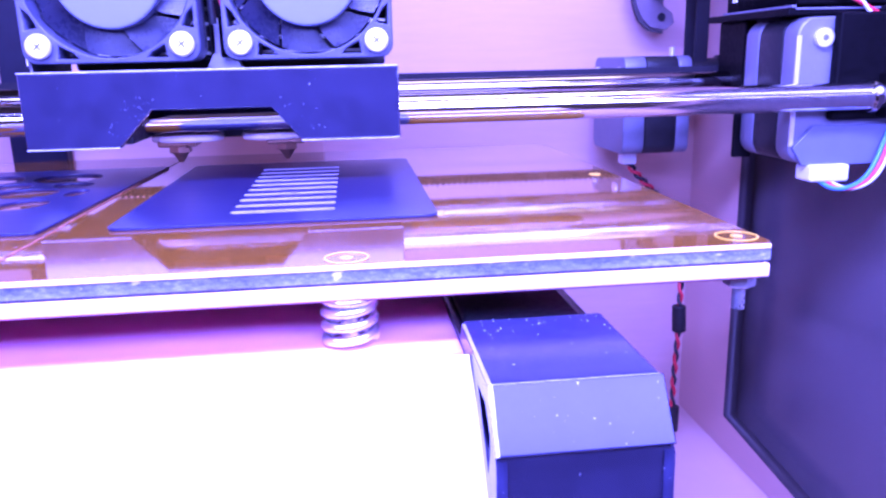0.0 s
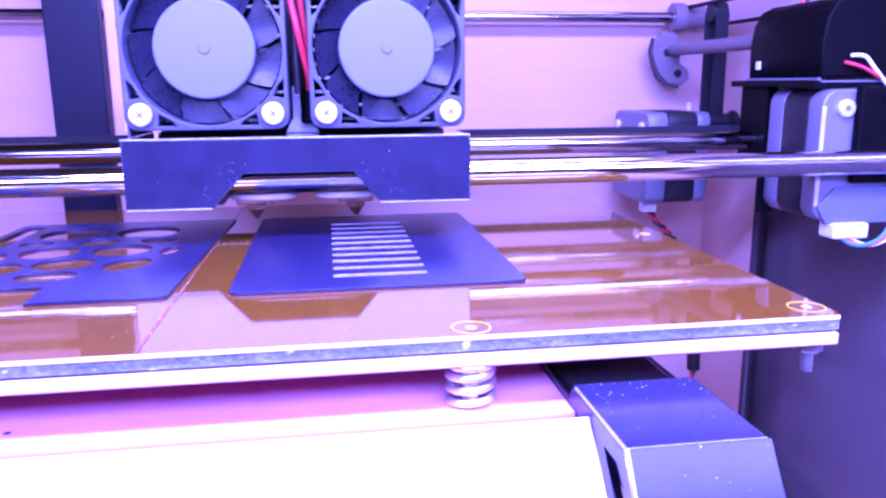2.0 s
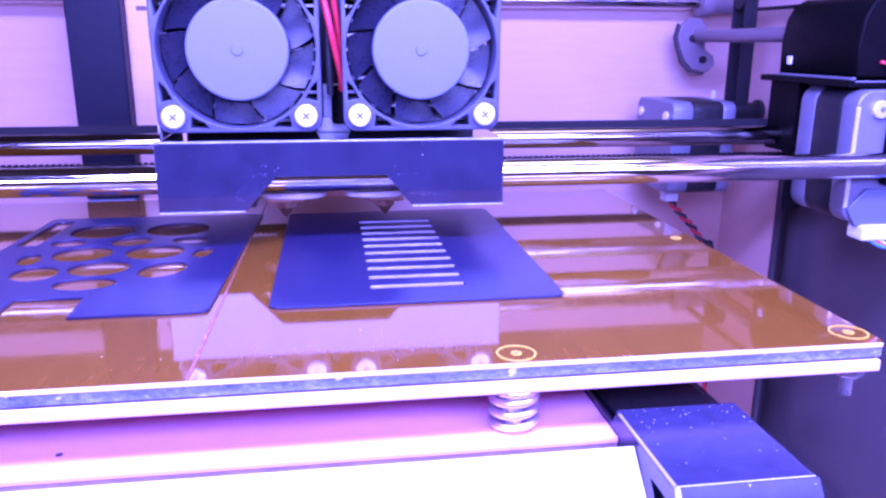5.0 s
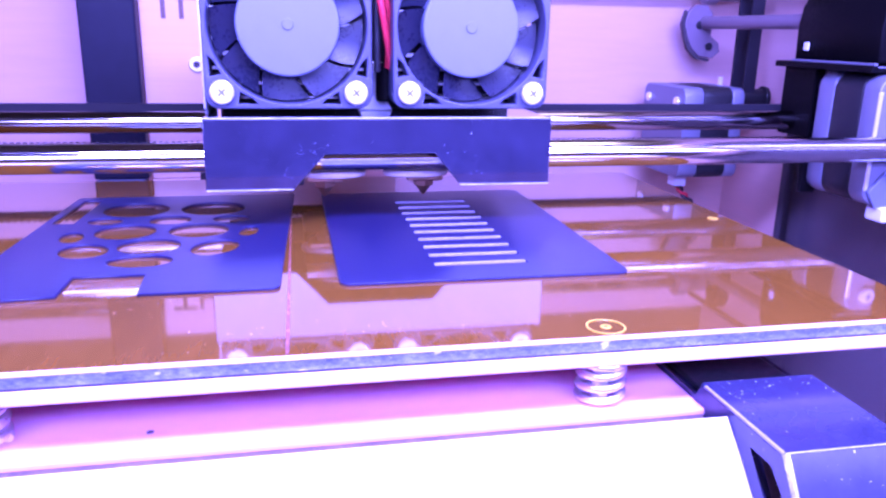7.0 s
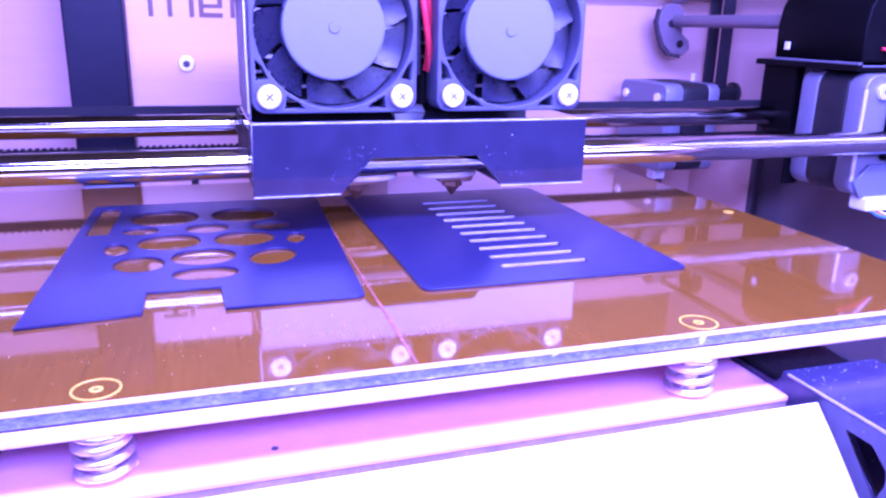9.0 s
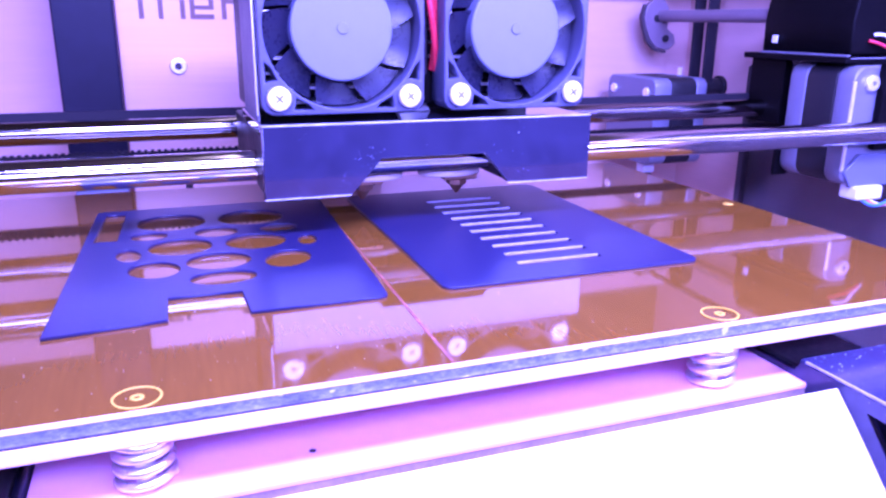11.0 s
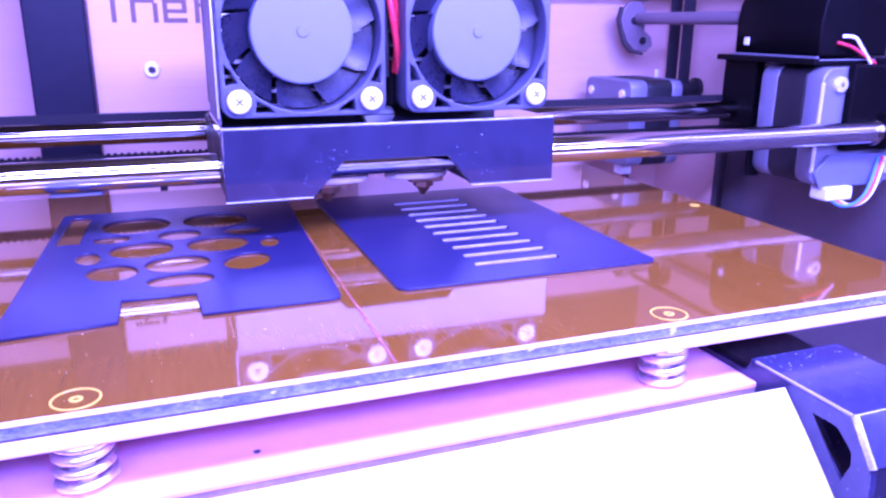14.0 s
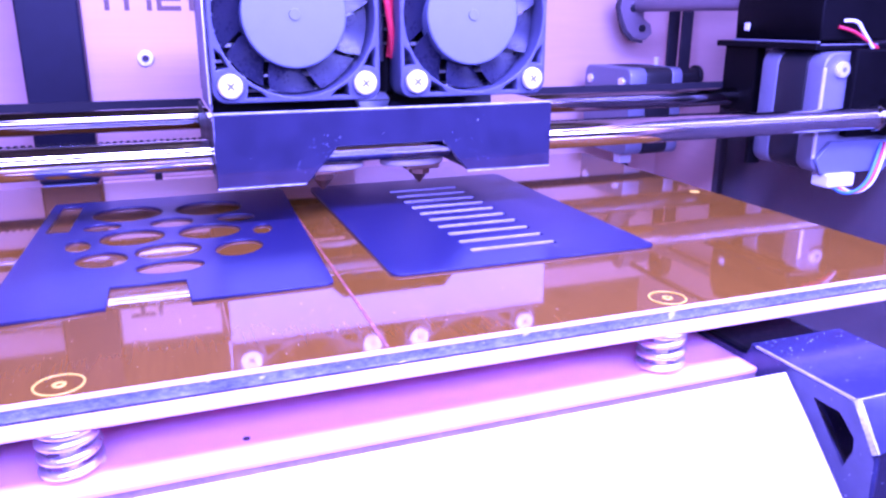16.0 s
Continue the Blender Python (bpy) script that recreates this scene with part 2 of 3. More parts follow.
def sheet(loops, thick, bevel=0.0):
    """A sheet in the x y plane, from z 0 to thick, cut by the inner loops."""
    cu = bpy.data.curves.new("sheet", "CURVE")
    cu.dimensions, cu.fill_mode, cu.extrude = "2D", "BOTH", thick / 2 - bevel
    cu.bevel_depth, cu.bevel_resolution, cu.offset = bevel, 1, -bevel
    for loop in loops:
        sp = cu.splines.new("POLY")
        sp.points.add(len(loop) - 1)
        for a, p in zip(sp.points, loop):
            a.co = (*p, 0, 1)
        sp.use_cyclic_u = True
    bm = from_curve(cu)
    bmesh.ops.remove_doubles(bm, verts=bm.verts, dist=0.001)
    bmesh.ops.translate(bm, vec=(0, 0, thick / 2), verts=bm.verts)
    return bm


def upright(bm):
    """Turns a sheet so that its x y plane stands up: x stays, y becomes z, and the sheet's back lies at y 0, its front towards -y."""
    bmesh.ops.rotate(bm, cent=(0, 0, 0), matrix=Matrix.Rotation(radians(90), 3, "X"), verts=bm.verts)
    return bm


# ---- the printer's case ----
XL, XR, YB, ZF, ZT = -262.0, 160.0, 232.0, -150.0, 210.0


def structure(name, bm, mat, label, category="wall"):
    return thing(name, label, category, bm=bm, mat=mat, kind="structure")


structure("floor", box(XL - 6, XR + 6, -120, YB + 6, ZF, ZF + 6), wall_paint, "pale plywood bottom panel of the printer case", "floor")
structure("wall_back", box(XL, XR, YB, YB + 6, ZF + 6, 87), wall_paint, "plain pale plywood back panel of the printer case")
structure("wall_left", box(XL - 6, XL, -70, YB + 6, ZF + 6, ZT), wall_paint, "pale plywood side panel of the printer case")
# side panel with an eight-cornered opening
opening = [(-28, -134), (124, -134), (186, -128), (186, 33), (159, 53), (118, 84), (118, 150), (86, 182), (-28, 182), (-52, 150), (-52, -100)]
side = sheet([[(-70, ZF + 6), (YB + 6, ZF + 6), (YB + 6, ZT), (-70, ZT)], opening], 6)
bmesh.ops.rotate(side, cent=(0, 0, 0), matrix=Matrix(((0, 0, 1), (1, 0, 0), (0, 1, 0))), verts=side.verts)
bmesh.ops.translate(side, vec=(XR, 0, 0), verts=side.verts)
wall_right = structure("wall_right", side, wall_paint, "pale plywood side panel with a chamfered opening")
wall_right.data.materials.append(edge_dark)
for poly in wall_right.data.polygons:
    if abs(poly.normal.x) < 0.5 and -60 * MM < poly.center.y < 190 * MM and -138 * MM < poly.center.z < 190 * MM:
        poly.material_index = 1
pane = thing("window_1", "smoky clear acrylic sheet over the side opening", "window", bm=box(XR + 10, XR + 12.5, -66, 220, -140, 200), mat=acrylic, kind="structure")
pane.visible_shadow = False

# ---- the room outside ----
structure("table_top", box(-500, 500, -400, 450, ZF - 30, ZF - 0.5), floor_mat, "brown wooden table top under the printer", "table")
structure("room_wall_north", box(-900, 800, 800, 830, -500, 1100), room_mat, "plain dim room wall")
structure("room_wall_east", box(800, 830, -800, 830, -500, 1100), room_mat, "plain dim room wall")
structure("room_wall_west", box(-930, -900, -800, 830, -500, 1100), room_mat, "plain dim room wall")
structure("room_wall_south", box(-930, 830, -830, -800, -500, 1100), room_mat, "plain dim room wall")
structure("room_ceiling", box(-930, 830, -830, 830, 1100, 1130), room_mat, "plain dim room ceiling", "ceiling")
structure("room_floor", box(-930, 830, -830, 830, -530, -500), room_mat, "plain dim room floor", "floor")

# ---- print bed ----
bed = thing("print_bed", "flat heated print bed covered in amber film, on springs", "print bed")
part("glass_plate", box(-169, 67.5, 0.25, 150, -3.0, -0.45, 0.2), glass_edge, bed, "thick glass plate with a rough ground edge")
part("film", sheet([rounded(-169, 67.7, 0, 150, 1.5)], 0.45), kapton, bed, "glossy amber polyimide film", at=(0, 0, -0.45))
part("film_rim", box(-168.5, 67.2, -0.25, 0.1, -0.9, -0.12, 0.1), rim_mat, bed, "thin bright strip along the front edge of the film")
part("heater_plate", box(-168, 67.2, -0.4, 149, -5.6, -3.4, 0.3), heater_mat, bed, "pale board under the glass")
part("heater_underside", box(-167, 66, 0.4, 148, -5.95, -5.59), under_mat, bed, "red heater coating below")
part("gasket", box(-167.5, 66.5, 0.5, 148.5, -3.42, -2.98), edge_dark, bed)
part("seam", sheet([[(-55.0, 0.4), (-54.4, 0.4), (-52.7, 149), (-53.0, 149)]], 0.12), seam_mat, bed, "thin reddish seam between two strips of film", at=(0, 0, 0.002))


def bed_screw(x, y):
    head = part("bed_screw", sheet([ring(0, 0, 3.5), ring(0, 0, 3.15)], 0.16), ring_mat, bed, "countersunk screw under the film", at=(x, y, 0.0))
    part("screw_head", sheet([ring(0, 0, 1.0, 16), ring(0, 0, 0.5, 6)], 0.14), ring_mat, head)
    return head


for sx, sy in ((-101.7, 3.8), (0, 3.8), (64.0, 5.2)):
    bed_screw(sx, sy)
part("bed_screw", cyl(1.5, (0, 0, -0.2), (0, 0, 0.2), 16, bevel=0.12), ring_mat, bed, "small screw head under the film", at=(63, 77.5, 0))
bolt = part("bolt", cyl(1.1, (0, 0, -5.8), (0, 0, -12.4), 16), spring_steel, bed, "hanging bolt with a nut", at=(65, 5, 0), smooth=False)
part("nut", cyl(2.6, (0, 0, -8.4), (0, 0, -6.0), 6, bevel=0.25), spring_steel, bolt)


def spring(x, y):
    pts = []
    for i in range(0, 4 * 20 + 1):
        a = 2 * math.pi * i / 20
        k = min(1, i / 20) * min(1, (80 - i) / 20)
        pts.append((3.9 * math.cos(a), 3.9 * math.sin(a), -13.1 + 6.8 * max(0, min(1, (i - 10) / 60))))
    s = thing("leveling_spring", "coiled bright steel spring under the print bed", "spring", at=(x, y, 0), group="springs under the bed")
    part("coil", tube(pts, 0.75, sides=10), spring_steel, s, smooth=True)
    part("screw_shaft", cyl(1.4, (0, 0, -5.9), (0, 0, -14.4), 16), screw_steel, s)
    part("collar", cyl(3.2, (0, 0, -7.2), (0, 0, -5.9), 24, bevel=0.3), screw_steel, s)
    return s


spring(-101.7, 4.4)
spring(0, 4.4)

# ---- the frame that carries the bed ----
carrier = thing("bed_carrier", "white bed carrier with slanted front and dusty black arms", "bed carrier")
part("shelf", box(-118, 17.1, -2.7, 110, -15.1, -13.9, 0.3), shelf_mat, carrier, "white shelf board under the bed")
# painted dark for the shaded gap between shelf and front panel
part("shelf_edge", box(-118, 17.0, -2.5, 100, -17.3, -15.1), shaded_edge, carrier, "front edge of the shelf, darkened as in shade")
part("front_panel", sheet([[(-118, 0), (17.0, 0), (17.1, -3), (20, -60), (-118, -60)]], 1.5, 0.3), white_board, carrier, "slanted white front panel", at=(0, -8.6, -12.6), turn=(47, 0, 0))
part("small_hole", cyl(0.6, (-76.9, 4.4, -13.93), (-76.9, 4.4, -13.87), 12), edge_dark, carrier)
part("back_panel", box(-118, 16, 109, 112, -60, -15.5), under_mat, carrier)


def arm(x0, x1):
    """A hollow arm: top plate, slanted nose and side webs with a hole."""
    loop = [(-24.0, -10.3), (-0.5, -10.3), (1.0, -12.6), (118, -13.2), (118, -46), (-30, -46), (-29.5, -18.2)]
    hole = [(-16.2, -13.2), (-21.8, -13.2), (-25.2, -16.2), (-25.4, -18.6), (-24.0, -22.4)]
    a = part("arm", box(x0, x1, -24.3, 0.2, -12.2, -10.0, 0.6, 3), black_dust, carrier, "dusty glossy black plastic arm")
    nose = sheet([[(x0, 0), (x1, 0), (x1, -8.8), (x0, -8.8)]], 1.2, 0.2)
    part("nose", nose, black_dust, a, at=(0, -24.0, -10.4), turn=(56, 0, 0))
    # pale strips stand in for the highlights along the arm's edges
    part("edge", box(x0 + 0.2, x1 - 0.2, -24.75, -24.1, -10.5, -10.02, 0.15), glint_dust, a, "pale strip painted as an edge highlight")
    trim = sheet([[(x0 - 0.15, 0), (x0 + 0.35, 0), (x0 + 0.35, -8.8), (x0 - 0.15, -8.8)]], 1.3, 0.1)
    part("edge", trim, glint_dust, a, "pale strip painted as an edge highlight", at=(0, -24.05, -10.36), turn=(56, 0, 0))
    part("edge", box(x0 - 0.1, x0 + 0.4, -24.0, -1.5, -10.4, -9.96, 0.1), rib_mat, a, "pale strip painted as an edge highlight")
    grit, rnd = [], random.Random(11)
    for i in range(30):
        x, y = rnd.uniform(x0 + 1, x1 - 1), -0.6 - abs(rnd.gauss(0, 3.5 if i < 24 else 12))
        if y > -23.5:
            w = rnd.uniform(0.04, 0.12)
            grit.append(box(x - w, x + w, y - w, y + w, -10.02, -9.93))
    part("dust", join(*grit), glint_dust, a, "pale dust on the arm")
    part("front", box(x0 + 0.3, x1 - 0.3, -29.2, -27.4, -60, -17.2, 0.3), black_gloss, a)
    for x in (x0, x1 - 1.4):
        web = sheet([loop, hole], 1.4)
        bmesh.ops.rotate(web, cent=(0, 0, 0), matrix=Matrix(((0, 0, 1), (1, 0, 0), (0, 1, 0))), verts=web.verts)
        part("web", web, black_dust, a, at=(x + (-0.08 if x == x0 else 0.08), 0, -0.3))
    part("back_block", box(x0 + 1.6, x1 - 1.6, 0.6, 118, -16.0, -12.4, 0.4), black_matt, a)


arm(17.2, 39.6)
arm(-141.0, -118.4)

# ---- printed parts on the bed ----
def printed(name, label, loops):
    ob = new(name, finish(name, sheet(loops, 0.6, 0.1), blue_print))
    ob.location = (0, 0, (BED + 0.01) * MM)
    return tagged(ob, label, "printed part", "printed parts on the bed")


def oval(cx, cy, rx, ry, lean=0.0, n=36):
    """A rounded-off cell: an oval turned by some degrees."""
    c, d = math.cos(radians(lean)), math.sin(radians(lean))
    return [(cx + x * c - y * d, cy + x * d + y * c) for x, y in ring(0, 0, rx, n, ry)]


outer = [(-117.3, 30), (-97.0, 32.2), (-96.8, 43.9), (-82.9, 43.7), (-82.5, 31.4), (-58, 31.6), (-56.5, 32.1), (-56.0, 33.4), (-52.4, 121), (-112.6, 121), (-113.7, 120)]
holes = [[(-112.9, 89.4), (-107.6, 89.0), (-106.3, 116.6), (-111.4, 117.2)]]
for cell in ((-94.9, 103.6, 8.6, 8.3), (-74.6, 103.4, 8.6, 8.0), (-100.4, 91.0, 4.4, 3.6), (-84.4, 90.7, 5.3, 4.7), (-69.0, 90.6, 4.9, 3.7),
             (-93.4, 79.4, 7.2, 7.0), (-76.0, 79.2, 7.2, 6.8), (-63.9, 77.0, 2.3, 4.6, -8), (-104.7, 75.4, 2.7, 5.0, 8),
             (-99.2, 62.9, 5.2, 6.0, 20), (-85.7, 65.6, 7.0, 6.2), (-70.8, 62.8, 5.0, 6.6, -24), (-85.6, 53.4, 6.8, 4.5)):
    holes.append(oval(*cell))
printed("printed_cover", "dark blue printed plastic cover with many round holes", [outer] + holes)
slots = []
for i in range(10):
    y = 42.6 + 6.95 * i
    slots.append([(-23.3, y - 1.3), (-2.4, y - 1.3), (-2.4, y + 1.3), (-23.3, y + 1.3)])
vents = printed("printed_vent_plate", "dark blue printed plastic plate with ten ribbed slots", [rounded(-44.3, 17.6, 32, 120.2, 2.4)] + slots)
for i in range(10):
    y = 42.6 + 6.95 * i
    # the light on each rib's front is put into its pale colour
    part("rib", box(-23.2, -2.5, y + 0.55, y + 0.98, 0.05, 0.7, 0.1), rib_mat, vents, "raised rib, coloured pale for its lit front")

# ---- gantry: rods, belt and the motor at its end ----
gantry = thing("gantry", "pair of polished steel rods with a black toothed belt", "gantry")
part("front_rod", cyl(3.85, (XL, 91, 16.9), (160, 91, 16.9), 48), chrome, gantry, "polished steel rod", smooth=True)
part("rear_rod", cyl(3.4, (XL, 143, 20.0), (150, 143, 20.0), 48), dimmed_chrome, gantry, "polished steel rod", smooth=True)
belt = [box(XL + 4, 158, 149.3, 150.5, 22.0, 25.2)]
for i in range(170):
    x = -175 + i * 1.95
    belt.append(box(x, x + 1.0, 150.4, 150.9, 22.0, 25.2))
belt.append(box(XL + 4, 158, 149.3, 150.5, 9.6, 12.4))
for i in range(170):
    x = -175 + i * 1.95
    belt.append(box(x, x + 1.0, 149.3, 150.5, 12.3, 12.9))
part("belt", join(*belt), belt_mat, gantry, "black toothed rubber belt")
part("rod_collar", cyl(4.6, (145.5, 91, 16.9), (147.4, 91, 16.9), 40, bevel=0.3), dimmed_chrome, gantry, "thin steel collar", smooth=True)
part("rod_holder", cyl(6.4, (150, 91, 16.9), (159.8, 91, 16.9), 40, bevel=0.5), black_shell, gantry, "black bearing holder at the rod end", smooth=True)
part("end_nut", cyl(1.1, (146, 87.6, 18.4), (146, 86.6, 18.6), 16, bevel=0.2), screw_steel, gantry)

xm = thing("gantry_motor", "square stepper motor with grey end caps and a black middle", "motor", at=(147.5, 96.5, 18.2))
for nm, y0, y1, mat in (("end_cap", 0, 7.5, motor_grey), ("motor_body", 7.5, 21, black_matt), ("end_cap", 21, 29, motor_grey)):
    c = upright(sheet([rounded(-21, 21, -20.5, 20.5, 5.0)], y1 - y0, 0.7))
    part(nm, c, mat, xm, at=(0, y1, 0))
for sx in (-13.6, 13.6):
    for sz in (-14.8, 14.8):
        s = part("screw", cyl(2.7, (sx, 0.2, sz), (sx, -1.6, sz), 20, bevel=0.4), screw_steel, xm)
        part("socket", cyl(0.9, (sx, -1.5, sz), (sx, -1.64, sz), 6), motor_grey, s)
# highlight on the cap's vertical edge, drawn as a bright strip
part("edge_glint", box(-21.0, -19.7, -0.14, 0.6, -15.5, 15.5, 0.2), screw_steel, xm, "bright strip painted as a highlight on the cap edge")
part("front_cover", box(-10.8, 18, -3.4, -0.1, -8, 21.5, 0.8), black_shell, xm, "black cover over the motor face")
part("bracket", upright(sheet([[(-20.5, -15.5), (-15.0, -9.5), (12, -9.5), (12, -21), (-17.5, -21)]], 1.6, 0.3)), hub_grey, xm, "light chamfered bracket at the foot of the motor", at=(0, -0.05, 0))
part("clip", box(-22.6, -16.5, 29.2, 31, -22, -8, 0.4), black_shell, xm, "small black clip behind the motor")
part("socket_block", box(-16, -4, -4, 4, -25.5, -20.6, 0.8), white_plastic, xm, "white wire connector")
for mat, dx in ((blue_wire, 0), (red_wire, 1.6), (white_plastic, 3.0)):
    part("wire", tube([(-13 + dx, -2, -24.5), (-10 + dx, -4, -28), (-2 + dx, -5, -27), (4 + dx, -4, -21), (8 + dx, -2, -11)], 0.65), mat, xm, smooth=True)

housing = thing("motor_housing", "black plastic housing over the gantry motor with a pale seam", "housing", at=(128.6, 100, 41.8))
loop = [(0, 0), (-0.4, 11), (0.6, 18.0), (3, 22.6), (7, 24.6), (31, 25.4), (31, 0)]
c = upright(sheet([loop], 42, 0.8))
part("cover", c, black_shell, housing, at=(0, 44, 0.3))
part("ledge", box(-3.5, 31, 0, 50, -2.5, -0.4, 0.4), black_shell, housing)
part("seam_strip", box(-1.6, -0.2, 1.5, 43, -0.4, 0.35, 0.15), motor_grey, housing)
part("front_lip", box(-1.5, 24, -0.35, 0.05, -1.0, -0.5, 0.1), motor_grey, housing)
part("side_bracket", box(1, 5, 32, 50, -27, -2.5, 0.5), black_shell, housing)
part("label_chip", box(-0.9, -0.3, 36, 38.4, 3.4, 6.2, 0.1), white_plastic, housing)
part("wire", tube([(7, 1.5, 5), (11, 0, 4.2), (15, -2, 1.5), (22, -2, -2)], 0.6), red_wire, housing, smooth=True)
part("wire", tube([(9, 1.5, 7), (12, -1, 7.5), (14, -2, 4), (20, -2, -2)], 0.6), white_plastic, housing, smooth=True)

for mat, d in ((red_wire, 0.0), (black_wire, 2.0)):
    part("wire", tube([(12 + d, 34, 22), (12.5 + d, 34, 30), (15 + d, 33, 44), (16 + d, 33, 62)], 0.7), mat, housing, smooth=True)

# ---- extruder carriage ----
CX, CY = -30.0, 78.3
head = thing("extruder_carriage", "black extruder carriage with two square cooling fans on the rods", "extruder", at=(CX, CY, 0))
face = [(-43.5, 11.0), (-22.4, 10.8), (-14.6, 19.4), (12.9, 19.4), (19.4, 11.6), (43.5, 11.2), (43.5, 28.4), (-43.5, 28.4)]
part("front_plate", upright(sheet([face], 1.8, 0.3)), black_gloss, head, "scuffed glossy black front plate with a notch", at=(0, 0.2, 0))
part("top_ledge", box(-43.4, 43.4, 0.25, 40, 25.6, 28.3, 0.3), black_gloss, head)
for x0, x1 in ((-43.3, -20), (20, 43.2)):
    part("bearing_block", box(x0, x1, 0.25, 62, 11.4, 25.5, 0.5), black_matt, head)
part("under_body", box(-19.8, 19.8, 34, 62, 9.4, 25.5, 0.6), black_matt, head, "dark block behind the heaters")
# thin pale strips stand in for highlights on the front plate's edges
part("top_lip", box(-43.5, 43.4, -1.7, -1.2, 28.2, 28.55, 0.1), glint_dust, head, "pale strip painted as a highlight on the plate edge")
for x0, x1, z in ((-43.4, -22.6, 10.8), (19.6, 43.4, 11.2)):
    part("bottom_lip", box(x0, x1, -1.75, -1.3, z - 0.1, z + 0.22, 0.08), glint_dust, head, "pale strip painted as a highlight on the plate edge")
flecks, rng = [], random.Random(7)
for i in range(40):
    side = -1 if i < 28 else 1
    u = rng.random()
    x = side * (14.8 + 8.5 * u) + rng.gauss(0, 1.6) + (-1.0 if side < 0 else 0.5)
    z = 20.6 - 8.2 * u + abs(rng.gauss(0, 1.6))
    if z < 10.9 + max(0.0, 22.4 - abs(x)) * 1.12 or z > 28:
        continue
    w, h = rng.uniform(0.05, 0.15), rng.uniform(0.05, 0.2)
    flecks.append(box(x - w, x + w, -1.66, -1.58, z - h, z + h))
for i in range(14):
    x, z, w = rng.uniform(-42, 42), rng.uniform(20, 27.5), rng.uniform(0.04, 0.1)
    flecks.append(box(x - w, x + w, -1.66, -1.58, z - w, z + w))
part("dust", join(*flecks), dust_mat, head, "pale dust flecks round the notch")
# white colour stands in for the block's glow, on its foot too
part("centre_block", box(-2.6, 2.6, 21, 25, 28.4, 41, 0.5), white_plastic, head, "bright block between the fans, coloured white for its glow")
part("back_body", box(-42, 42, 34, 62, 28.4, 74, 1.0), black_matt, head)
part("block_foot", upright(sheet([[(-4.6, 28.4), (4.6, 28.4), (2.6, 32.2), (-2.6, 32.2)]], 3.2, 0.3)), white_plastic, head, "flared bright foot of the block", at=(0, 21.2, 0))
part("side_bracket", box(-43.3, -42.6, 6, 33, 28.4, 73, 0.3), motor_grey, head, "bright bent metal bracket beside the fan")
part("bracket_lip", box(-43.45, -42.95, 5.2, 6.0, 30, 73, 0.15), screw_steel, head, "bright bracket edge")
part("wire_boot", cyl(2.6, (2.4, 15, 31), (2.4, 15, 41), 20, bevel=0.6), black_shell, head, "black rubber boot on the fan wires")
for sx in (-14.0, 14.0):
    pad = ring(sx * 0.84, 0, 9.3, 40, 5.6)
    part("heater_pad", sheet([pad], 2.0, 0.7), cream_tape, head, "cream tape round the heater block", at=(0, 22, 9.8))
    part("heater_block", box(sx - 5, sx + 5, 18, 26, 8.6, 10.3, 0.5), brass, head)
    part("nozzle", cyl(3.0, (sx, 22, 8.7), (sx, 22, 6.8), 6, bevel=0.2), brass, head)
    part("nozzle_tip", cyl(2.3, (sx, 22, 6.9), (sx, 22, 4.2), 20, 0.5), brass, head)
    part("heat_shield", box(sx - 9, sx + 9, 29, 30, 11, 25.5, 0.2), brass, head)

fan_loops = [rounded(-20, 20, -20, 20, 3.2), ring(0, 0, 18.9, 64)]
for sx in (-1, 1):
    for sz in (-1, 1):
        fan_loops.append(ring(16 * sx, 16 * sz, 1.6, 16))
        fan_loops.append([(18.9 * sx, 12.4 * sz), (18.9 * sx, 7.6 * sz), (17.6 * sx, 8.9 * sz), (16.0 * sx, 11.8 * sz)])
        fan_loops.append([(12.4 * sx, 18.9 * sz), (7.6 * sx, 18.9 * sz), (8.9 * sx, 17.6 * sz), (11.8 * sx, 16.0 * sz)])


